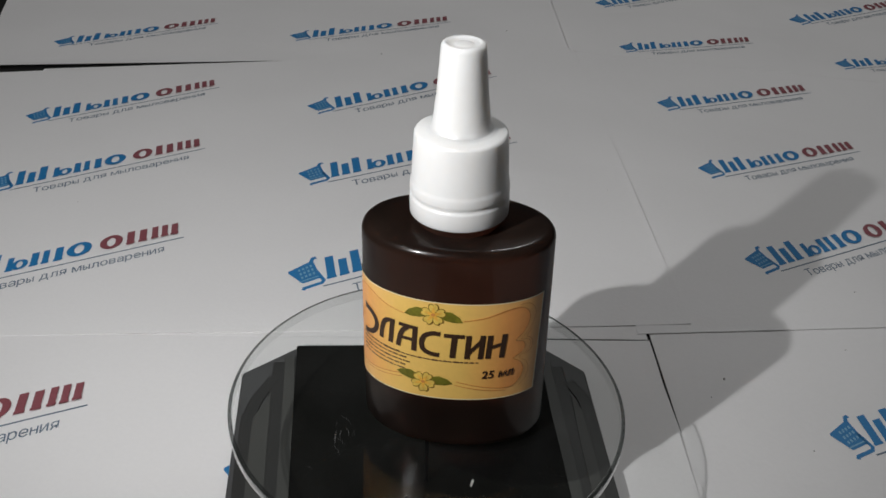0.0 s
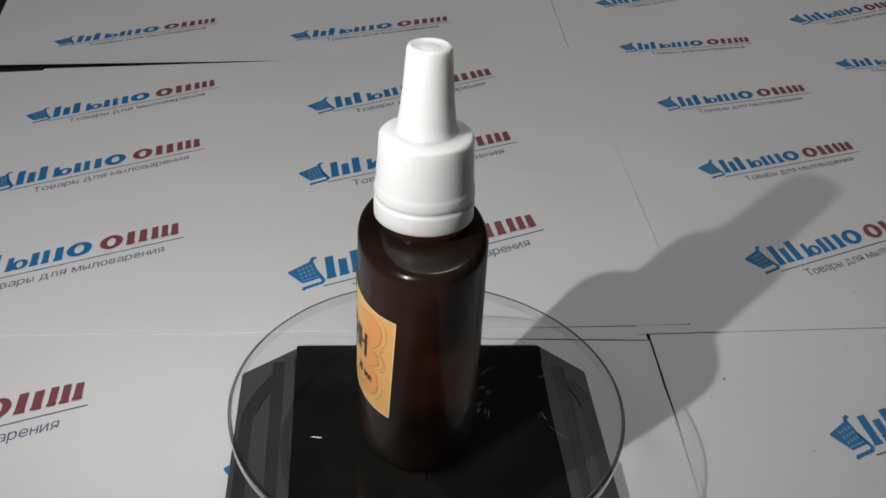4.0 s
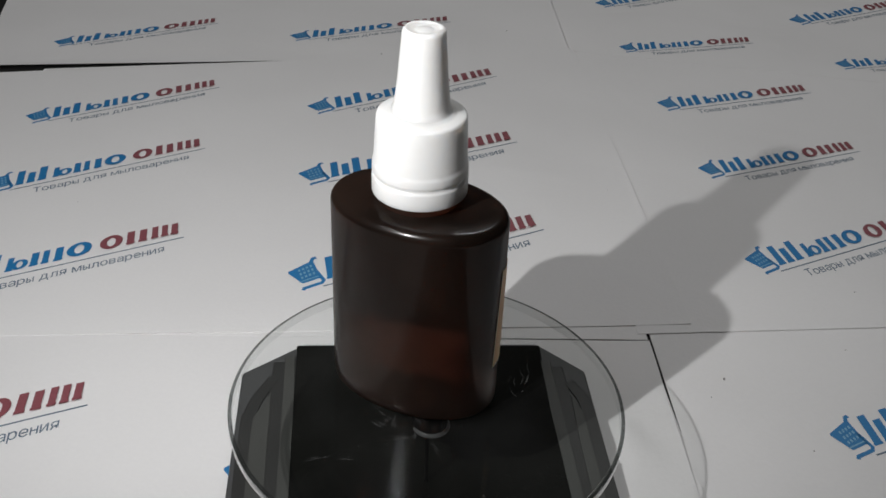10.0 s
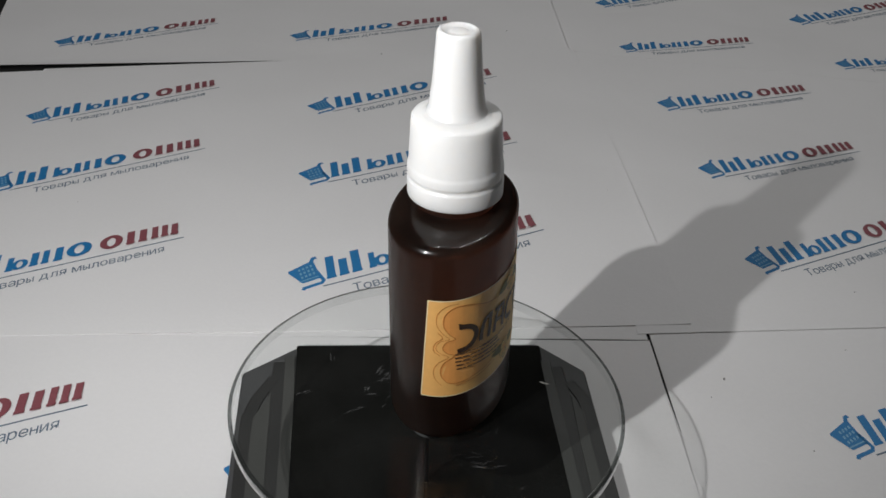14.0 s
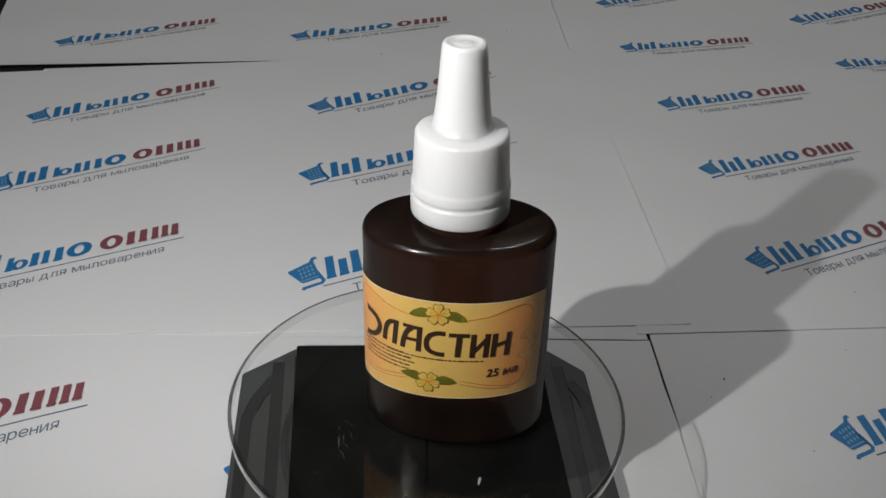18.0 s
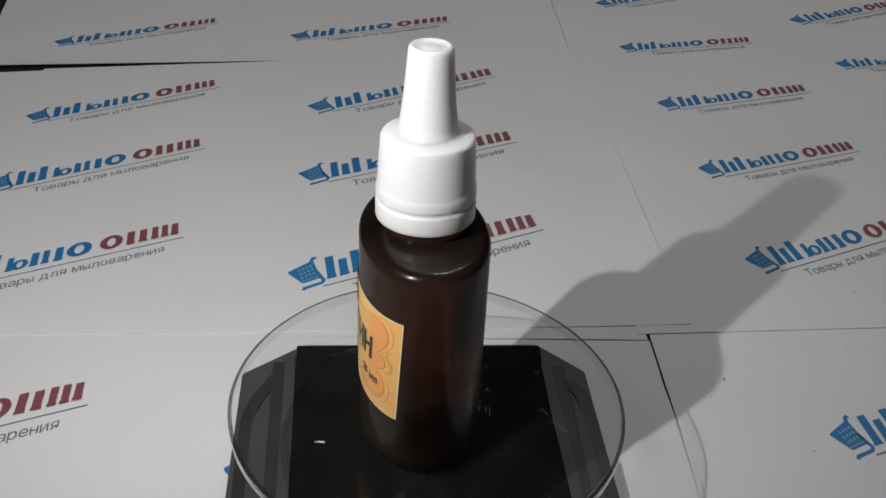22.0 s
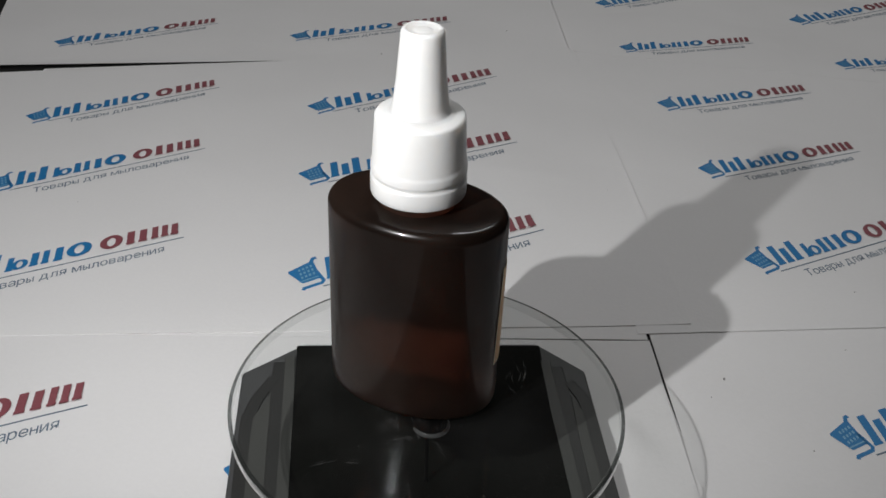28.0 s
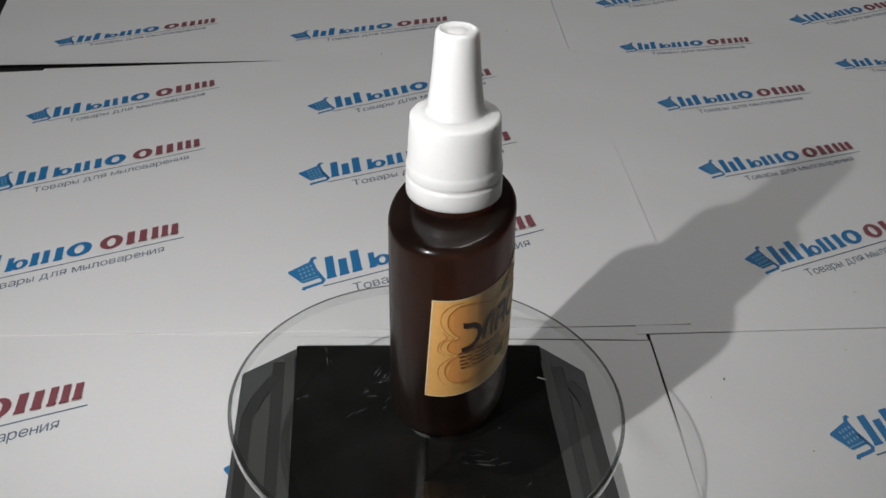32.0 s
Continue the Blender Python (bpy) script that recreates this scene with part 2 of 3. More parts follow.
box("floor", (-2.1, -2.1, -0.80), (2.1, 2.1, -0.76), FLOOR, "grey linoleum floor of the room", "floor")
box("ceiling", (-2.1, -2.1, 1.70), (2.1, 2.1, 1.76), WALL, "plain grey painted ceiling", "ceiling")
box("wall_north", (-2.1, 2.0, -0.76), (2.1, 2.1, 1.70), WALL, "plain grey painted wall", "wall")
box("wall_south", (-2.1, -2.1, -0.76), (2.1, -2.0, 1.70), WALL, "plain grey painted wall", "wall")
box("wall_east", (2.0, -2.0, -0.76), (2.1, 2.0, 1.70), WALL, "plain grey painted wall", "wall")
box("wall_west", (-2.1, -2.0, -0.76), (-2.0, 2.0, 1.70), WALL, "plain grey painted wall", "wall")


def table():
    t = new("table")
    tagged(t, "black table covered with overlapping white printed sheets", "table")
    bm = prism([(-0.7, -0.35), (0.7, -0.35), (0.7, 0.6), (-0.7, 0.6)], -0.0285, -0.0025, 0.002)
    part("tabletop", bm, TABLE, t)
    for x in (-0.62, 0.62):
        for y in (-0.28, 0.53):
            part("leg", prism([(x - .025, y - .025), (x + .025, y - .025), (x + .025, y + .025), (x - .025, y + .025)], -0.76, -0.0285, 0.003), TABLE, t)


table()


# ---- printed sheets ----
def tagline_bmesh(words, size):
    """A flat line of small letters; a few are put together from stems and bars."""
    bm, x, tall, stem = bmesh.new(), 0.0, size * 0.52, size * 0.085

    def slab(a, b, c, d):
        polygon(bm, [(x + a, b), (x + c, b), (x + c, d), (x + a, d)])

    def glyph(letter):
        one = text_bmesh(letter, size)
        left = min(v.co.x for v in one.verts)
        for v in one.verts:
            v.co.x += x - left
        right = max(v.co.x for v in one.verts)
        me = bpy.data.meshes.new("glyph")
        one.to_mesh(me)
        one.free()
        bm.from_mesh(me)
        bpy.data.meshes.remove(me)
        return right

    for letter in words:
        if letter == " ":
            x += size * 0.26
            continue
        if letter == "н":
            wide = size * 0.42
            slab(0, 0, stem, tall)
            slab(wide - stem, 0, wide, tall)
            slab(stem, tall * 0.46, wide - stem, tall * 0.46 + stem * 0.9)
            x += wide
        elif letter == "ы":
            slab(0, 0, stem, tall)
            bowl, right = tall * 0.29, size * 0.16
            slab(stem, 0, right, stem * 0.9)
            slab(stem, bowl * 2 - stem * 0.9, right, bowl * 2)
            stroke(bm, arc(x + right, bowl, bowl * 0.75, bowl - stem * 0.45, -90, 90), stem * 0.9)
            x += right + bowl * 0.75 + size * 0.10
            slab(0, 0, stem, tall)
            x += stem
        else:
            x = glyph(letter)
        x += size * 0.085
    return bm


def logo_meshes():
    """The printed mark, its rule one unit long on the x axis: trolley, plain slanted bars and rings, rule, tagline."""
    made = []
    k = 0.29                                     # slant of the bars
    lo, hi, cap = 0.042, 0.150, 0.198

    def keep(name, bm, mat):
        for v in bm.verts if name.startswith("trolley") else ():
            v.co.x = 0.03 + (v.co.x - 0.03) * 0.88
        me = bpy.data.meshes.new(name)
        bm.to_mesh(me)
        bm.free()
        me.materials.append(mat)
        made.append((name, me))

    def lean(x, y):
        return x + k * (y - lo), y

    step = [0.0]

    def rise():
        step[0] = (step[0] + 0.0004) % 0.008
        return step[0]

    bm = bmesh.new()
    polygon(bm, [(-0.108, 0.148), (-0.104, 0.158), (0.020, 0.196), (0.028, 0.190), (0.012, 0.062), (-0.078, 0.052)])
    keep("trolley_basket", bm, BLUE)
    bm = bmesh.new()
    stroke(bm, [(0.018, 0.190), (0.034, 0.212), (0.052, 0.214)], 0.018)
    keep("trolley_handle", bm, BLUE)
    bm = bmesh.new()
    stroke(bm, [(0.012, 0.120), (0.016, 0.040), (0.002, 0.026), (-0.085, 0.018), (-0.094, 0.006)], 0.018)
    keep("trolley_frame", bm, BLUE)
    bm = bmesh.new()
    for i in range(4):
        for j in range(3):
            x, y = -0.070 + i * 0.020 + j * 0.004, 0.083 + j * 0.028 + i * 0.004
            polygon(bm, [(x, y), (x + 0.010, y + 0.002), (x + 0.012, y + 0.017), (x + 0.002, y + 0.015)], 0.001)
    stroke(bm, [(-0.088, 0.066), (0.008, 0.076)], 0.006, 0.001)
    keep("trolley_mesh", bm, BLUE_PALE)

    def bar(bm, x, top, wide, foot=0.003):
        """A slanted bar, a little wider at its foot."""
        polygon(bm, [lean(x - foot, lo - 0.002), lean(x + wide + foot, lo - 0.002), lean(x + wide + foot, lo + 0.012), lean(x + wide, lo + 0.014), lean(x + wide, top), lean(x, top), lean(x, lo + 0.014), lean(x - foot, lo + 0.012)], rise())

    def ring(bm, cx, rx, wide, tall=hi):
        cy, ry, z = (lo + tall) / 2, (tall - lo) / 2 + 0.004, rise()
        o = [bm.verts.new((*lean(cx + rx * math.cos(a), cy + ry * math.sin(a)), z)) for a in (math.pi * n / 12 for n in range(24))]
        i = [bm.verts.new((*lean(cx + (rx - wide) * math.cos(a), cy + (ry - wide * 0.6) * math.sin(a)), z)) for a in (math.pi * n / 12 for n in range(24))]
        for n in range(24):
            bm.faces.new((o[n], o[(n + 1) % 24], i[(n + 1) % 24], i[n]))

    # plain slanted bars and rings stand for the shop's mark
    for x, top, wide in ((0.034, cap, 0.036), (0.088, cap - 0.04, 0.036), (0.142, cap, 0.038), (0.216, hi, 0.026), (0.318, hi, 0.032), (0.368, hi, 0.028), (0.422, hi, 0.034)):
        bm = bmesh.new()
        bar(bm, x, top, wide)
        keep("blue_bar", bm, BLUE)
    for cx, rx, wide, tall in ((0.272, 0.036, 0.022, 0.112), (0.528, 0.056, 0.034, hi)):
        bm = bmesh.new()
        ring(bm, cx, rx, wide, tall)
        keep("blue_ring", bm, BLUE)
    bm = bmesh.new()
    ring(bm, 0.672, 0.052, 0.032)
    keep("maroon_ring", bm, MAROON)
    for x, top, wide in ((0.744, hi, 0.034), (0.802, hi - 0.006, 0.034), (0.860, hi - 0.006, 0.028), (0.906, hi - 0.010, 0.028), (0.952, hi - 0.016, 0.030)):
        bm = bmesh.new()
        bar(bm, x, top, wide, 0.003)
        keep("maroon_bar", bm, MAROON)
    bm = bmesh.new()
    stroke(bm, [(0.0, 0.0), (1.0, 0.0)], 0.0075)
    keep("rule", bm, GREY_INK)
    bm = tagline_bmesh("Товары для мыловарения", 0.078)
    for v in bm.verts:
        v.co.x += 0.28 * v.co.y
    xs = [v.co.x for v in bm.verts]
    s = 0.79 / (max(xs) - min(xs))
    for v in bm.verts:
        v.co.x, v.co.y = 0.105 + (v.co.x - min(xs)) * s, v.co.y - 0.090
    keep("tagline", bm, GREY_INK)
    return made


LOGO = logo_meshes()


def sheet(corners, top, logos, label, lift=None, thick=0.25):
    """One A4 sheet: outline in mm, height of its upper face in mm, lift(u, v) in mm for curled edges, logos as (x, y of the rule's right end, length of the rule in mm, degrees)."""
    bm = bmesh.new()
    cols, rows = (120, 60) if lift else (60, 30)
    p = [Vector((x / 1000, y / 1000)) for x, y in corners]        # near left, near right, far right, far left
    for z in ((top - thick) / 1000, top / 1000):
        for j in range(rows + 1):
            for i in range(cols + 1):
                u, v = i / cols, j / rows
                q = (p[0] * (1 - u) + p[1] * u) * (1 - v) + (p[3] * (1 - u) + p[2] * u) * v
                bm.verts.new((q.x, q.y, z + (lift(u, v) / 1000 if lift else 0)))
    bm.verts.ensure_lookup_table()
    n = (cols + 1) * (rows + 1)
    for j in range(rows):
        for i in range(cols):
            a = j * (cols + 1) + i
            q = (a, a + 1, a + cols + 2, a + cols + 1)
            bm.faces.new([bm.verts[k + n] for k in q])
            bm.faces.new([bm.verts[k] for k in q[::-1]])
    rim = [i for i in range(cols)] + [cols + j * (cols + 1) for j in range(rows)] + [n - 1 - i for i in range(cols)] + [(rows - j) * (cols + 1) for j in range(rows)]
    for a, b in zip(rim, rim[1:] + rim[:1]):
        bm.faces.new((bm.verts[a], bm.verts[b], bm.verts[b + n], bm.verts[a + n]))
    ob = tagged(mesh_object("paper_sheet", bm, PAPER, smooth=bool(lift)), label=label, category="paper", group="printed sheets on the table")
    for x, y, length, deg in logos:
        flat = float(np.interp(y, (60, 110, 170, 230, 300), (1.0, 0.95, 0.87, 0.80, 0.72) if x < 60 else (1.0, 1.0, 0.96, 0.92, 0.86)))     # the back rows are printed lower
        m = pose(x / 1000, y / 1000, top / 1000 + 0.00008, 0, 0, deg) @ Matrix.Diagonal((length / 1000, length / 1000 * flat, length / 1000, 1)) @ pose(-1, 0, 0)
        for name, me in LOGO:
            o = new(name, me)
            o.parent = ob
            o.matrix_basis = m
    return ob


def crumple(u, v):
    """Small ridges in mm where the front sheet is crumpled beside the turntable."""
    near = max(0.0, 1 - abs(u - 0.95) / 0.05) * max(0.0, 1 - abs(v - 0.78) / 0.08)
    return near * (3.5 * abs(noise.noise((u * 42, v * 24, 0.37))) + 2.5 * abs(noise.noise((u * 22, v * 47, 1.71))))


PRINTED = "white sheet printed blue and maroon, "
sheet([(-166.4, 68.7), (127.6, 111.6), (108.9, 293.8), (-170.3, 244.6)], -2.25, [], "blank white paper sheet lying under other sheets")
sheet([(-159.3, -134.7), (74.6, -134.7), (61.0, 59.4), (-166, 50.0)], -1.74, [], "blank white paper sheet lying under other sheets", lambda u, v: u ** 60 * (0.35 + 0.2 * math.sin(13 * v)), 0.04)
sheet([(-265.0, 53.6), (61.1, 64.5), (56, 186), (-270, 170)], -1.66, [], "blank white paper sheet lying under other sheets", thick=0.15)
sheet([(-198.6, 242.8), (95.6, 285.0), (70.6, 495.7), (-243.0, 446.1)], -1.95,
      [(-107.3, 305.7, 68.7, 29.5), (4.7, 318.3, 73.0, 24.3)], PRINTED + "at the back of the table", lambda u, v: 1.8 * max(0, 0.6 - u) * (1 - v) ** 40, 0.1)
sheet([(58.5, 66.8), (370.4, 96.1), (358.8, 314.9), (57.9, 282.2)], -1.3,
      [(160.2, 243.3, 64.5, 20.0), (162.8, 187.9, 62.5, 23.0), (168.1, 131.7, 66.5, 27.0)], PRINTED + "beside the turntable", lambda u, v: -0.12 * (1 - v) ** 40 * (0.8 + 0.2 * math.sin(14 * u + 1)), 0.09)
sheet([(59.9, 283.4), (359.1, 226.0), (395.6, 458.6), (51.1, 494.0)], -1.22,
      [(149.7, 300.8, 60.8, 15.7), (247.9, 289.3, 61.0, 16.2), (145.7, 377.6, 64.4, 28.0), (247.5, 364.8, 69.6, 29.0)], PRINTED + "at the back of the table", thick=0.06)
sheet([(69.55, -135.6), (353.9, -119.8), (345.5, 97.2), (61.75, 73.7)], -1.75, [(170.7, 46.4, 65.5, 23.3)], PRINTED + "beside the turntable")
sheet([(-224.6, 48.6), (74.6, 72.0), (61.4, 285.5), (-221.7, 229.2)], -1.0,
      [(-91.7, 228.1, 69.5, 32.2), (-86.1, 172.2, 69.0, 31.1), (-80.0, 110.1, 68.2, 28.3), (24.8, 249.5, 78.7, 31.7),
       (30.3, 185.9, 77.7, 28.1), (35.8, 121.7, 77.8, 28.1)], PRINTED + "behind the turntable", lambda u, v: 0.45 * u ** 70 * (0.6 + 0.4 * math.sin(7 * v)) - 0.33 * (1 - v) ** 45 * (0.8 + 0.2 * math.sin(23 * u)), 0.52)
sheet([(-220.4, -152.8), (68.7, -147.2), (61.3, 63.5), (-227.6, 55.3)], -1.4,
      [(-86.3, 29.8, 67.5, 24.7), (25.3, 29.7, 69.2, 23.9)], PRINTED + "under the turntable", lambda u, v: u ** 45 * (0.35 + 0.2 * math.sin(17 * v + 1.3) + 0.12 * math.sin(41 * v)) + crumple(u, v))


def specks():
    """Crumbs of dirt lying on the sheets."""
    rnd = random.Random(8)
    for x, y, z, r in ((79.0, 48.0, -1.75, 0.9), (-26.8, 273.0, -1.95, 0.8), (128.5, 91.0, -1.3, 0.6), (74.0, 40.5, -1.75, 0.4), (31.6, 308.4, -1.95, 0.7),
                       (116.6, 62.5, -1.75, 0.4), (95.3, 21.2, -1.75, 0.5), (60.5, 150.0, -1.0, 0.3), (-120.0, 130.0, -1.0, 0.25)):
        bm = bmesh.new()
        bmesh.ops.create_icosphere(bm, subdivisions=2, radius=1)
        for v in bm.verts:
            v.co = v.co * (1 + rnd.uniform(-.25, .25))
            v.co = (v.co.x * r * 0.0005, v.co.y * r * 0.00035, v.co.z * r * 0.0002)
        ob = tagged(mesh_object("crumb", bm, CRUMB), label="small grey crumb of dirt lying on white paper", category="crumb", group="crumbs on the sheets")
        ob.matrix_basis = pose(x / 1000, y / 1000, (z + r * 0.2) / 1000, 0, 0, rnd.uniform(0, 90))


specks()


# ---- turntable ----
AXIS = -0.0003
ZB, ZP = 0.0050, 0.0307     # top of the base, top of the glass


def ribbon(points, width, z0, z1):
    """A flat bar of even width along a line (mm), with softened edges."""
    pts = [Vector((x / 1000, y / 1000)) for x, y in points]
    left, right = [], []
    for i, p in enumerate(pts):
        d = (pts[min(i + 1, len(pts) - 1)] - pts[max(i - 1, 0)]).normalized()
        n = Vector((-d.y, d.x)) * width / 2000
        left.append(tuple(p + n))
        right.append(tuple(p - n))
    return prism(left + right[::-1], z0, z1, 0.00025, 1)


def turntable_base():
    t = new("turntable_base")
    t.location = (0, 0.0006, 0)
    tagged(t, "low black plastic turntable base with cut rear corners and ribbed sides", "turntable")

    def mm(points):
        return [(x / 1000, y / 1000) for x, y in points]

    # the unseen front length is added to keep the bottle's reflections dark
    part("body", prism(mm([(-34.2, -125.2), (52.1, -123.5), (40.2, 41.7), (28.3, 52.6), (-34.0, 49.3), (-48.2, 36.6)]), -0.0010, ZB - 0.0006, 0.0006), GREY_TRIM, t, "dark grey plastic body")
    part("top_panel", prism(mm([(-20.0, -124.4), (40.0, -123.3), (28.9, 51.5), (-35.6, 48.25)]), ZB - 0.0006, ZB - 0.00015, 0.0003), BLACK_GLOSS, t, "glossy black top panel")
    z0 = ZB - 0.0006
    part("channel", ribbon([(-39.5, 35.2), (-42.7, 27.0), (-44.0, 20.2), (-43.1, 8.1), (-41.6, -6.2), (-29.8, -124.1)], 3.0, z0, ZB - 0.0002), BLACK_MATT, t, "dark channel")
    part("groove", ribbon([(-38.9, 41.6), (-38.3, 28.2), (-36.6, 12.2), (-34.9, -5.9), (-23.1, -124.0)], 3.6, z0, ZB - 0.0003), BLACK_MATT, t, "dark groove")
    part("side_strip", ribbon([(-36.8, 43.6), (-35.2, 28.5), (-33.3, 8.6), (-31.9, -5.8), (-19.8, -123.9)], 2.7, z0, ZB), STRIP, t, "grey plastic strip")
    part("ledge", prism(mm([(-39.6, 29.3), (-42.6, 19.4), (-41.6, 8.2), (-40.2, -6.2), (-28.6, -124.1), (-24.4, -124.0), (-36.1, -6.0), (-37.9, 12.1)]), z0, ZB - 0.0001, 0.0002), STRIP, t, "grey plastic ledge")
    part("side_strip", ribbon([(30.0, 44.9), (31.3, 25.2), (32.5, 11.3), (33.6, -2.9), (41.9, -122.7)], 2.7, z0, ZB), STRIP, t, "grey plastic strip")
    part("groove", ribbon([(32.8, 42.7), (34.1, 27.4), (35.2, 9.6), (36.0, -2.8), (43.9, -122.7)], 3.2, z0, ZB - 0.0003), BLACK_MATT, t, "dark groove")
    part("ledge", prism(mm([(35.4, 31.6), (36.3, 11.5), (37.3, -3.1), (44.9, -122.7), (47.9, -122.6), (39.9, -3.0), (39.4, 5.1), (38.1, 25.4)]), z0, ZB - 0.0001, 0.0002), STRIP, t, "grey plastic ledge")
    part("channel", ribbon([(35.4, 36.8), (38.6, 30.8), (39.6, 24.5), (40.5, 11.7), (41.4, -2.9), (49.4, -122.6)], 3.0, z0, ZB - 0.0002), BLACK_MATT, t, "dark channel")
    hub = lathe([(0, ZB), (0.0004, ZB), (0.0004, 0.0194), (0.0030, 0.0207), (0.0037, ZP - 0.0025), (0, ZP - 0.0025)], 32)
    bmesh.ops.translate(hub, verts=hub.verts, vec=(AXIS, 0, 0))
    part("hub", hub, RUBBER, t, "black motor hub and shaft", True)
    ring = lathe([(0.0034, 0.0221), (0.0035, 0.0225), (0.0037, 0.0226), (0.0040, 0.0223), (0.0041, 0.0218)], 40)
    bmesh.ops.delete(ring, geom=[f for f in ring.faces if f.calc_center_median().y > 0.0012 or (f.calc_center_median().x < -0.0015 and f.calc_center_median().y > -0.001)], context="FACES")
    bmesh.ops.translate(ring, verts=ring.verts, vec=(AXIS + 0.0008, 0, 0))
    part("glue_ring", ring, GLUE, t, "milky ring of glue round the hub", True)


turntable_base()


def glass_plate():
    t = new("glass_plate")
    tagged(t, "round clear glass turntable plate, scratched, on the black base", "plate")
    R, h = 0.0415, 0.0024
    part("disc", lathe([(0, -h), (R - 0.0008, -h)], 160), GLASS, t, "clear glass underside")
    part("disc", lathe([(R - 0.0008, 0), (0, 0)], 160), GLASS, t, "clear glass upper face")
    part("bevel", lathe([(R - 0.0008, 0), (R - 0.00025, -0.00003), (R, -0.00028)], 160), EDGE_LINE, t, "dark bevelled glass edge", True)
    part("rim", lathe([(R, -0.00028), (R, -h + 0.0002), (R - 0.0002, -h), (R - 0.0008, -h)], 160), GLASS_EDGE, t, "polished glass edge", True)
    marks = [((11.6, 3.6), (9.5, 4.9)), ((11.2, 6.1), (7.7, 7.4)), ((7.7, 8.5), (4.7, 9.6)), ((6.3, 9.9), (4.2, 10.6)), ((8.8, 10.7), (4.0, 12.0)), ((4.0, 7.4), (3.3, 11.3)),
             ((1.6, 7.0), (-0.2, 8.1)), ((-0.1, 6.9), (-3.7, 8.5)), ((-1.3, 9.3), (-1.7, 12.1)), ((-3.3, 10.7), (-7.7, 14.7)), ((2.0, 12.5), (-1.0, 13.4)), ((-2.0, 24.2), (-4.3, 26.6)),
             ((-17.7, -10.7), (-17.7, -16.6)), ((16.7, 26.4), (12.8, 23.7)), ((11.2, 23.5), (8.1, 22.4))]
    rub = random.Random(11)
    for a0, b0 in marks:
        p, q = Vector(a0) / 1000, Vector(b0) / 1000
        bm = bmesh.new()
        for k in range(4):
            j = Vector((rub.uniform(-.0005, .0005), rub.uniform(-.0005, .0005)))
            f0, f1 = sorted((rub.uniform(0, 1), rub.uniform(0, 1)))
            c, d = p + (q - p) * f0 + j, p + (q - p) * max(f1, f0 + 0.45) + j
            stroke(bm, [tuple(c), tuple((c + d) / 2 + Vector((d.y - c.y, c.x - d.x)) * 0.06), tuple(d)], 0.0002, 0.00005 + k * 0.00001, [0.00004, rub.uniform(.0001, .0003), 0.00004])
        part("scratch", bm, SCRATCH, t)
    flake = bmesh.new()
    polygon(flake, [(x / 1000, y / 1000) for x, y in ((8.96, -25.23), (9.03, -24.59), (9.28, -23.99), (9.45, -23.32), (9.24, -22.97), (8.92, -23.5), (8.75, -24.17), (8.71, -24.84))], 0.0001)
    part("flake", flake, CHIP, t, "small white flake stuck to the glass")
    for _ in range(6):
        c, th_ = Vector((-17.2 + rub.gauss(0, 1.3), -12.6 + rub.gauss(0, 2.2))) / 1000, rub.uniform(1.2, 2.4)
        d = Vector((math.cos(th_), math.sin(th_))) * rub.uniform(0.0004, 0.0016)
        bm = bmesh.new()
        stroke(bm, [tuple(c - d), tuple(c + Vector((d.y, -d.x)) * 0.2), tuple(c + d)], 0.0002, 0.00006, [0.00005, rub.uniform(.0001, .00025), 0.00005])
        part("smudge", bm, SCRATCH, t)
    rnd = random.Random(5)
    for _ in range(14):
        a0, r0, th_ = rnd.uniform(0, 6.28), 0.036 * math.sqrt(rnd.uniform(0.03, 1)), rnd.uniform(0, 3.14)
        c, d = Vector((r0 * math.cos(a0), r0 * math.sin(a0))), Vector((math.cos(th_), math.sin(th_))) * rnd.uniform(0.0002, 0.0010)
        bm = bmesh.new()
        stroke(bm, [tuple(c - d), tuple(c + Vector((d.y, -d.x)) * 0.1), tuple(c + d)], 0.0002, 0.00006, [0.00003, rnd.uniform(.00004, .00014), 0.00003])
        part("scratch", bm, SCRATCH, t)
    return t


PLATE = glass_plate()


# ---- dropper bottle ----
A, B, POWER = 0.01815, 0.01205, 2.1       # half width, half depth, squareness of the oval


def oval_point(angle, a, b):
    c, s = math.cos(angle), math.sin(angle)
    return a * math.copysign(abs(c) ** (2 / POWER), c), b * math.copysign(abs(s) ** (2 / POWER), s)


def arc_table():
    """Arc length along the front of the oval, from its middle, against (x, y)."""
    n = 4000
    angles = [-math.pi / 2 - 2.6 + 5.2 * i / n for i in range(n + 1)]
    pts = [oval_point(q, A, B) for q in angles]
    s, out = 0.0, []
    for i, p in enumerate(pts):
        if i:
            s += math.hypot(p[0] - pts[i - 1][0], p[1] - pts[i - 1][1])
        out.append(s)
    mid = out[n // 2]
    return np.array([q - mid for q in out]), np.array(pts)


ARC_S, ARC_P = arc_table()


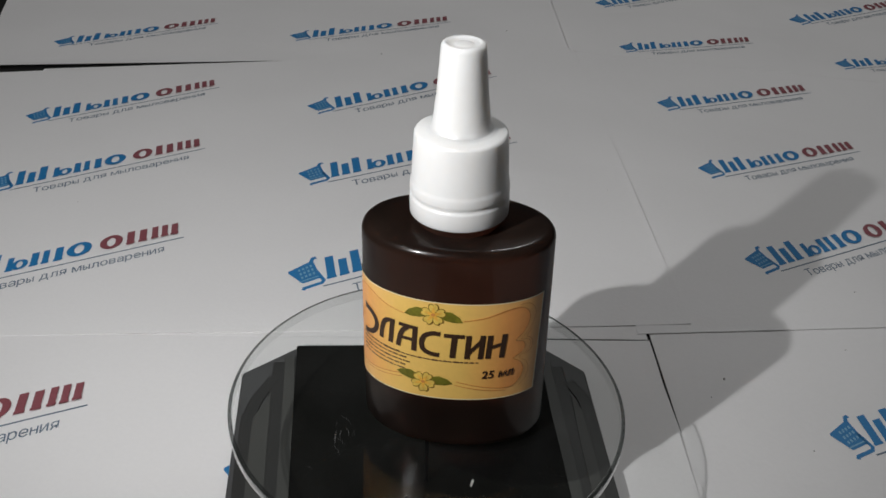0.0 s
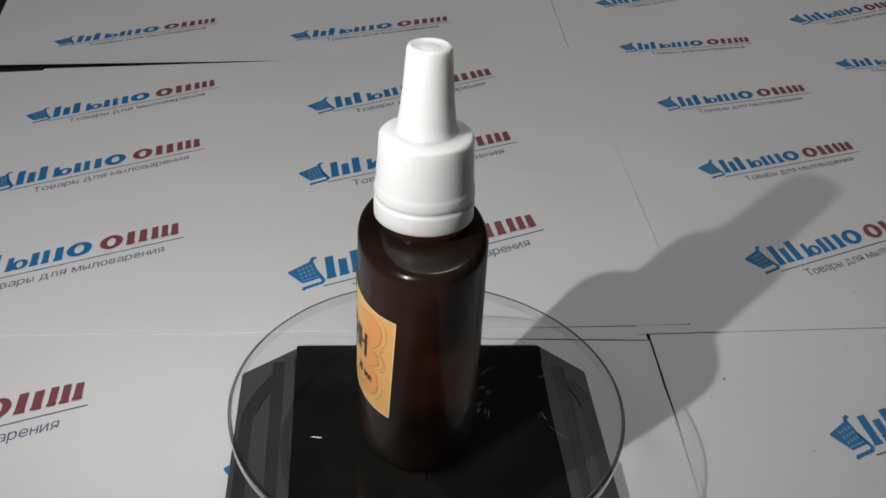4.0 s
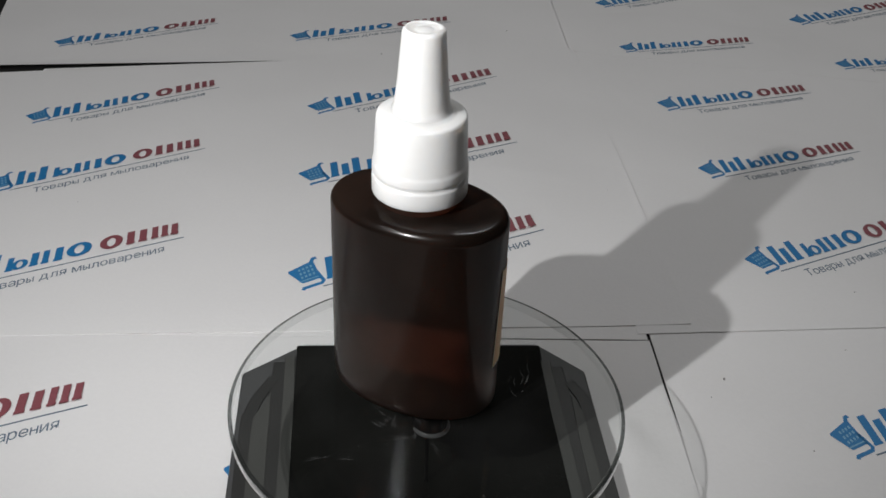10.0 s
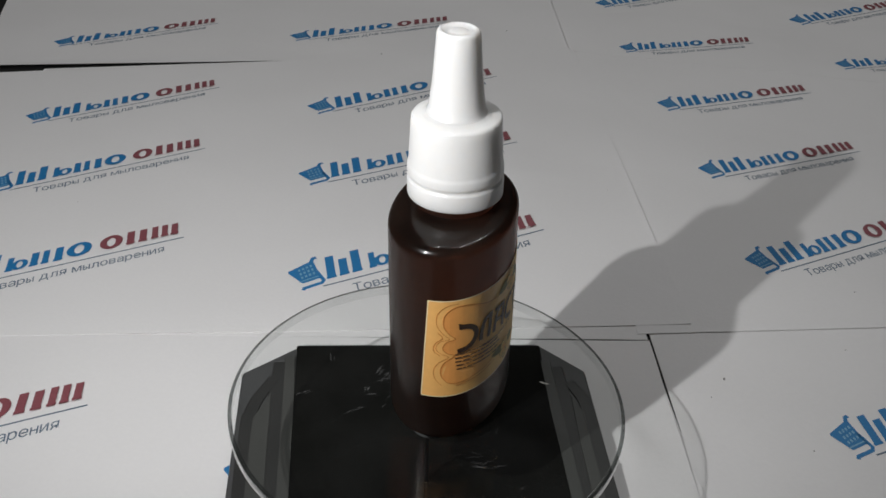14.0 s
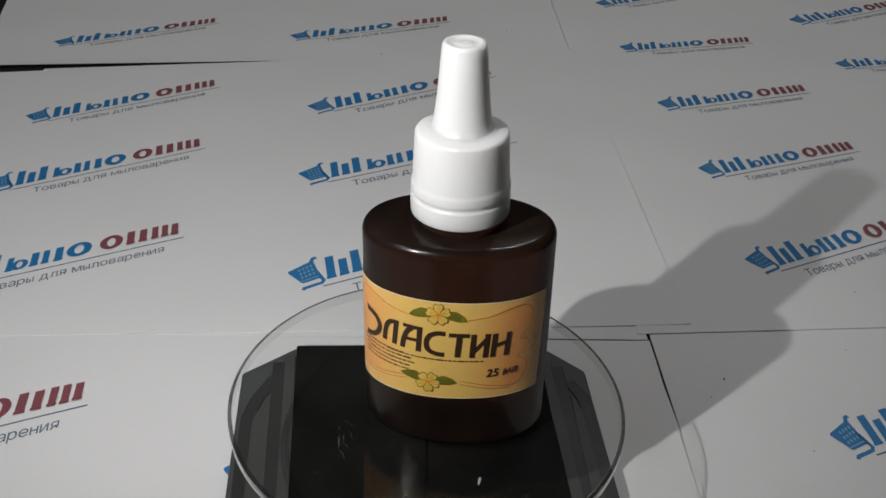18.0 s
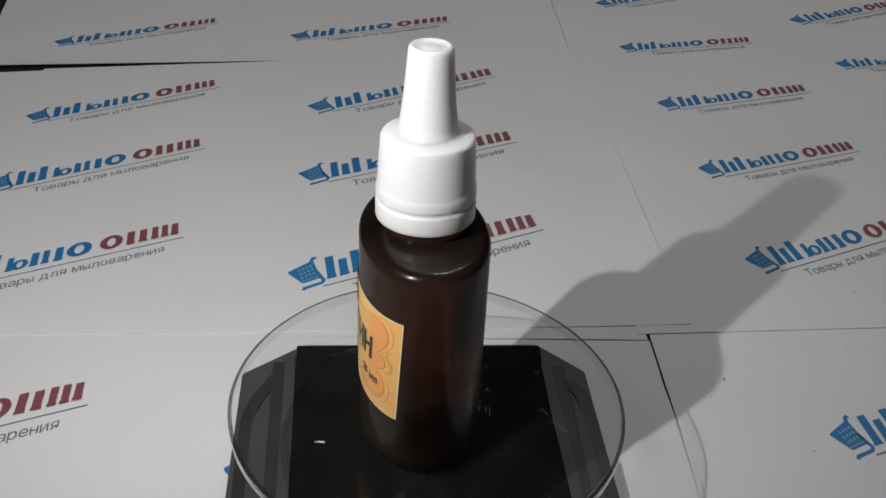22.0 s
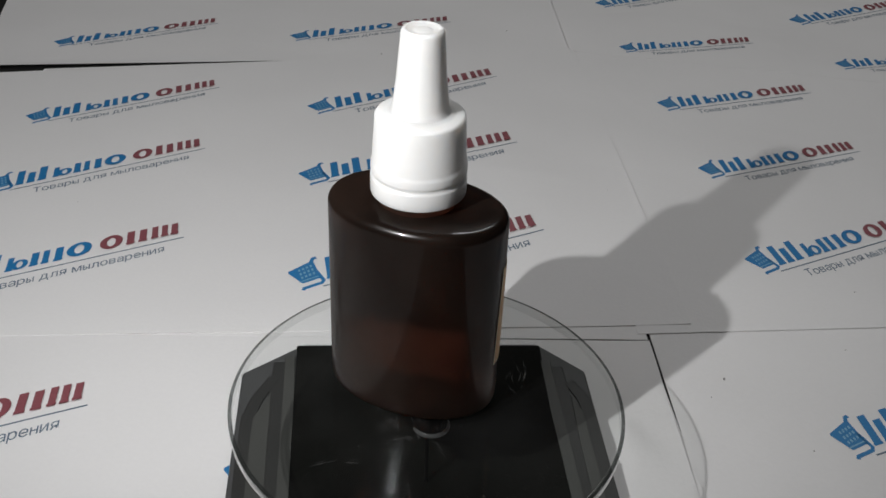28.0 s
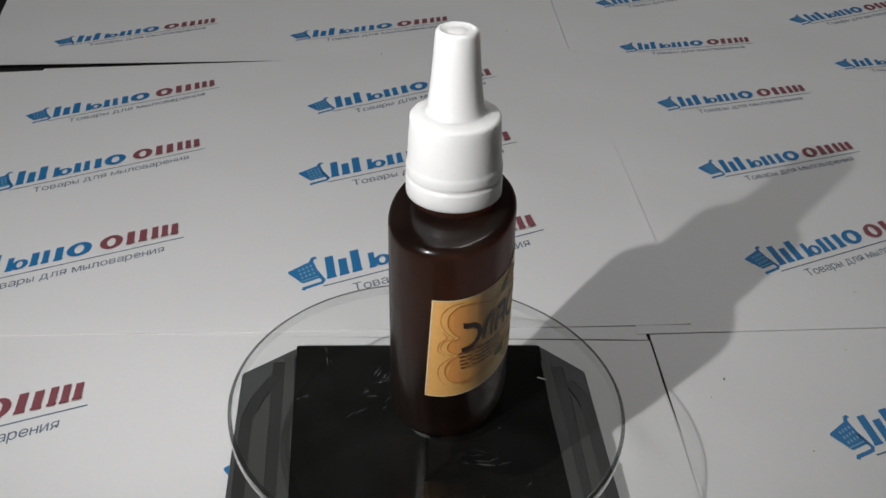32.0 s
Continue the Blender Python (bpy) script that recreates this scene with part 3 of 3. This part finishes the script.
def wrap(bm, lift):
    """Bend a flat drawing (x: arc length, y: height, metres) round the bottle's front."""
    for v in bm.verts:
        s = v.co.x
        x, y = np.interp(s, ARC_S, ARC_P[:, 0]), np.interp(s, ARC_S, ARC_P[:, 1])
        x1, y1 = np.interp(s + 2e-4, ARC_S, ARC_P[:, 0]), np.interp(s + 2e-4, ARC_S, ARC_P[:, 1])
        x0, y0 = np.interp(s - 2e-4, ARC_S, ARC_P[:, 0]), np.interp(s - 2e-4, ARC_S, ARC_P[:, 1])
        n = Vector((y1 - y0, -(x1 - x0))).normalized()
        l = lift + v.co.z
        v.co = (x + n.x * l, y + n.y * l, v.co.y)
    return bm


def slice_up(bm, step=0.0012):
    """Cut a flat drawing into narrow upright bands so that it can bend."""
    xs = [v.co.x for v in bm.verts]
    x = math.ceil(min(xs) / step) * step
    while x < max(xs):
        bmesh.ops.bisect_plane(bm, geom=list(bm.verts) + list(bm.edges) + list(bm.faces), plane_co=(x, 0, 0), plane_no=(1, 0, 0))
        x += step
    return bm


def bottle():
    t = new("dropper_bottle")
    tagged(t, "dark amber oval plastic bottle with white nozzle cap and yellow label", "bottle")
    # body: stacked ovals, (inset, height)
    prof = [(0.0075, 0.0006), (0.0034, 0.0004), (0.0022, 0.0), (0.0013, 0.0), (0.0007, 0.00018), (0.0003, 0.0006), (0.0001, 0.0011), (0.0, 0.0018), (0.0, 0.0045), (0.0, 0.020), (0.0, 0.0424)]
    prof += [(0.0021 - 0.0021 * math.cos(radians(q)), 0.0429 + 0.0021 * math.sin(radians(q))) for q in range(0, 81, 10)] + [(0.0035, 0.0453)]
    n = 96
    bm = bmesh.new()
    rings = []
    for inset, z in prof:
        rings.append([bm.verts.new((*oval_point(2 * math.pi * i / n, A - inset, B - inset), z)) for i in range(n)])
    for k in range(1, 7):                         # shoulder runs into the round neck
        f = k / 6
        ring = []
        for i in range(n):
            q = 2 * math.pi * i / n
            x, y = oval_point(q, A - 0.0035, B - 0.0035)
            ring.append(bm.verts.new((x + (0.0078 * math.cos(q) - x) * f, y + (0.0078 * math.sin(q) - y) * f, 0.0453 + 0.0004 * f)))
        rings.append(ring)
    rings.append([bm.verts.new((0.0076 * math.cos(2 * math.pi * i / n), 0.0076 * math.sin(2 * math.pi * i / n), 0.0494)) for i in range(n)])
    for a, b in zip(rings, rings[1:]):
        for i in range(n):
            bm.faces.new((a[i], a[(i + 1) % n], b[(i + 1) % n], b[i]))
    bm.faces.new(rings[0][::-1])
    bm.faces.new(rings[-1])
    part("body", bm, AMBER, t, "dark amber plastic body", True)
    # cap
    part("cap", lathe(eased([(0.0078, 0.0475), (0.00912, 0.0475), (0.00915, 0.0509), (0.00882, 0.0513), (0.00882, 0.0517), (0.00912, 0.0521), (0.00908, 0.0536), (0.00885, 0.0542),
                             (0.00838, 0.0630), (0.0081, 0.06335), (0.0064, 0.0636), (0.0056, 0.0640), (0.0045, 0.0641)], 0.00022), 72), WHITE_PLASTIC, t, "white screw cap with a ring groove", True)
    part("nozzle", lathe(eased([(0.0058, 0.06375), (0.0054, 0.0643), (0.00515, 0.0652), (0.0050, 0.0666), (0.0046, 0.0700), (0.0042, 0.0748), (0.00390, 0.0788), (0.00365, 0.0794),
                                (0.0031, 0.0795), (0.0027, 0.0792), (0.0018, 0.0790), (0.0012, 0.0792), (0, 0.0793)], 0.0003), 56), WHITE_PLASTIC, t, "tapered white nozzle with a dimpled tip", True)
    # label, drawn flat in mm: u from its middle, z up; then sheared a little and bent round the body
    def bent(bm, lift):
        for v in bm.verts:
            v.co = ((v.co.x - 3.5 + 0.055 * (v.co.y - 23.5)) / 1000, (v.co.y - 0.45) / 1000, 0)
        return wrap(slice_up(bm), lift / 1000)

    def drawn(name, build, mat, lift, parent, label=""):
        bm = bmesh.new()
        build(bm)
        return part(name, bent(bm, lift), mat, parent, label, True)

    def smooth(pts, n=5):
        """A rounder line through the given points."""
        out = []
        for i in range(len(pts) - 1):
            p = [Vector(pts[max(0, min(len(pts) - 1, i + j))]) for j in (-1, 0, 1, 2)]
            for q in range(n):
                f = q / n
                v = 0.5 * (2 * p[1] + (p[2] - p[0]) * f + (2 * p[0] - 5 * p[1] + 4 * p[2] - p[3]) * f * f + (3 * p[1] - p[0] - 3 * p[2] + p[3]) * f ** 3)
                out.append((v.x, v.y))
        return out + [tuple(pts[-1])]

    label = drawn("label", lambda bm: polygon(bm, [(-21.7, 11.9), (-8, 12.5), (8, 12.9), (21.6, 12.8), (21.6, 34.8), (8, 34.9), (-8, 34.9), (-21.7, 34.8)]), LABEL, 0.12, t, "peach yellow paper label with flowers")
    for line in ([(21.5, 12.85), (21.5, 34.75)], [(-21.6, 11.95), (-8, 12.55), (8, 12.95), (21.4, 12.85)], [(-21.6, 34.75), (-8, 34.85), (8, 34.85), (21.4, 34.75)], [(-21.6, 12.1), (-21.6, 34.7)]):
        drawn("border", lambda bm: stroke(bm, line, 0.22), BORDER, 0.15, label, "cream label border")
    lobe = smooth([(5.6, 31.2), (9.5, 31.9), (13.5, 33.2), (16.5, 33.3), (18.3, 31.6), (18.4, 29.2), (17.2, 27.2), (16.0, 26.0), (17.6, 25.4), (18.2, 23.9), (17.2, 22.7),
                   (15.9, 22.0), (17.6, 20.6), (18.3, 18.6), (17.6, 16.5), (15.6, 15.2), (11.0, 15.8), (5.4, 17.1)])
    for side in (-1, 1):
        line = [(side * x, z) for x, z in lobe]
        drawn("peach_panel", lambda bm: polygon(bm, line), LABEL_PEACH, 0.128, label, "peach coloured printed panel")
        drawn("scroll_line", lambda bm: stroke(bm, line, 0.18), LABEL_LINE, 0.20, label, "thin brown printed scroll")
        drawn("scroll_line", lambda bm: stroke(bm, smooth([(side * 5.2, 16.3), (side * 10.5, 15.2), (side * 15.0, 14.6)]), 0.16), LABEL_LINE, 0.20, label, "thin brown printed scroll")
        far = [(side * (x * 1.07 if x > 12 else x + 0.14), 24.3 + (z - 24.3) * 1.063) for x, z in lobe[12:-12]]
        drawn("scroll_line", lambda bm: stroke(bm, far, 0.10), LABEL_LINE, 0.19, label, "thin brown printed scroll")
        drawn("scroll_line", lambda bm: stroke(bm, smooth([(side * 19.3, 27.6), (side * 18.4, 26.4), (side * 19.6, 25.2), (side * 19.9, 23.4), (side * 18.6, 22.2)]), 0.14), LABEL_LINE, 0.20, label, "thin brown printed scroll")

    def flower(cx, cz, turn):
        def leaf(side, droop):
            pts = [(0.9, 0.1), (1.7, 1.1), (3.2, 1.3), (4.7, 0.5), (5.6, -0.6), (4.2, -0.9), (2.6, -0.8), (1.4, -0.5)]
            c, q = math.cos(droop), math.sin(droop)
            return lambda bm: polygon(bm, [(cx + side * (x * c - z * q), cz + x * q + z * c) for x, z in pts][::side])
        drawn("leaf", leaf(1, -0.12 if turn > 0 else 0.15), LEAF_INK, 0.24, label, "olive green printed leaf")
        drawn("leaf", leaf(-1, -0.05 if turn > 0 else 0.30), LEAF_INK, 0.24, label, "olive green printed leaf")
        shape = [(0.15, 0.0), (0.55, 0.42), (1.1, 0.80), (1.75, 0.92), (2.25, 0.70), (2.30, 0.28), (2.10, 0.0), (2.34, -0.30), (2.18, -0.74), (1.65, -0.95), (1.05, -0.76), (0.5, -0.38)]

        def petal(a, grow):
            c, q = math.cos(a), math.sin(a)
            pts = smooth([(1.25 + (x - 1.25) * grow, z * grow) for x, z in shape + shape[:1]], 2)[:-1]
            return lambda bm: polygon(bm, [(cx + x * c - z * q, cz + x * q + z * c) for x, z in pts])
        for i in range(5):
            a = turn + i * 2 * math.pi / 5
            c, q = math.cos(a), math.sin(a)
            lift = 0.262 + 0.010 * i
            drawn("petal_edge", petal(a, 1.05), PETAL_DARK, lift, label)
            drawn("petal", petal(a, 0.90), PETAL_INK, lift + 0.004, label, "yellow printed petal")
            drawn("petal_vein", lambda bm: stroke(bm, [(cx + x * c, cz + x * q) for x in (0.2, 0.8, 1.7)], 0.2, 0, [0.70, 0.62, 0.10]), PETAL_WARM, lift + 0.007, label, "orange printed streak")
        drawn("flower_heart", lambda bm: oval(bm, cx, cz, 0.40, 0.34, 0, 12), LABEL_LINE, 0.325, label)

    flower(0.0, 32.2, 0.35)
    flower(-0.9, 16.4, -0.2)
    W = 0.98
    letters = [
        lambda bm: (stroke(bm, smooth([(-15.2, 28.6), (-13.6, 28.4), (-12.4, 27.7), (-11.7, 26.6), (-11.7, 25.4), (-12.4, 24.1), (-13.7, 23.3), (-15.4, 23.0)], 3), W * 1.1), polygon(bm, [(-15.6, 29.5), (-15.4, 28.1), (-14.3, 28.0), (-14.2, 28.9)])),
        lambda bm: (stroke(bm, smooth([(-10.3, 23.7), (-10.2, 25.8), (-9.8, 27.6), (-8.9, 28.5), (-7.4, 28.6)], 3), W), stroke(bm, [(-7.9, 28.9), (-8.1, 23.5)], W)),
        lambda bm: (stroke(bm, smooth([(-6.4, 23.4), (-6.2, 25.4), (-5.6, 27.4), (-4.6, 28.4)], 3), W), stroke(bm, [(-6.5, 28.6), (-2.7, 28.5)], W * 0.8), stroke(bm, [(-3.2, 28.8), (-3.2, 23.2)], W), stroke(bm, [(-6.2, 25.7), (-3.2, 25.7)], W * 0.75)),
        lambda bm: stroke(bm, smooth([(1.6, 28.0), (0.1, 28.0), (-1.3, 27.2), (-1.8, 25.6), (-1.3, 24.0), (0.1, 23.3), (1.7, 23.2)], 3), W),
        lambda bm: (stroke(bm, [(2.3, 27.8), (6.1, 27.8)], W * 0.9), stroke(bm, [(4.3, 27.8), (4.2, 22.8)], W * 1.1)),
        lambda bm: (stroke(bm, [(6.9, 28.1), (6.9, 22.7)], W), stroke(bm, [(9.5, 28.1), (9.4, 22.7)], W), stroke(bm, [(7.0, 23.9), (9.4, 27.0)], W * 0.8)),
        lambda bm: (stroke(bm, [(10.9, 28.0), (10.8, 22.7)], W), stroke(bm, [(13.6, 28.0), (13.4, 22.7)], W), stroke(bm, [(10.9, 25.2), (13.5, 25.9)], W * 0.8)),
    ]
    for build in letters:
        drawn("letter", build, LABEL_BROWN, 0.26, label, "dark brown printed letter")
    bm = text_bmesh("25 мл", 2.5, 0.1, 0.06, 3, 1.05)
    for v in bm.verts:
        v.co.x, v.co.y = v.co.x * 0.92 + 10.0, v.co.y + 18.0 + 0.02 * v.co.x
    part("volume_text", bent(bm, 0.26), LABEL_BROWN, label, "dark brown printed text", True)
    rnd = random.Random(3)
    for row, (u0, u1, z) in enumerate([(-15.8, -6.0, 22.3), (-15.7, -4.4, 21.4), (-15.6, -3.8, 20.5), (-15.4, -4.0, 19.6), (-15.2, -4.6, 18.7), (-9.6, 9.8, 22.0)]):
        u = u0
        while u < u1 - 0.6:
            w_ = min(rnd.uniform(0.35, 1.7), u1 - u)
            tilt = -0.02 if row < 5 else -0.010
            drawn("text_bar", lambda bm: stroke(bm, [(u, z + tilt * (u - u0)), (u + w_, z + tilt * (u + w_ - u0))], rnd.uniform(0.24, 0.38)), LABEL_TEXT, 0.24, label)
            u += w_ + rnd.uniform(0.12, 0.28)
    return t


BOTTLE = bottle()


# ---- motion of the turntable ----
def motions():
    times = [0.5 * i for i in range(65)]
    # the plate sits a trifle askew on its hub
    seat = pose(-0.00044, -0.00046, ZP, 1.09, 0.81, 0)
    walk(PLATE, [(q, seat @ pose(0, 0, 0, 0, 0, math.degrees(TURN * q))) for q in times])
    # the bottle stands a little off the axis and leans a trifle
    start = pose(0, 0, 0, 0, 0, math.degrees(6.17227))
    foot = Vector((0.00483 * math.cos(-0.59049), 0.00483 * math.sin(-0.59049), ZP + 0.00025)) + start @ Vector((0.0140 * 0.0712, -0.01305 * 0.0712, 0))
    lean = Matrix.Translation(foot) @ start @ pose(0, 0, 0, -0.748, -0.802, 0)
    walk(BOTTLE, [(q, pose(0, 0, 0, 0, 0, math.degrees(TURN * q)) @ lean) for q in times])


motions()
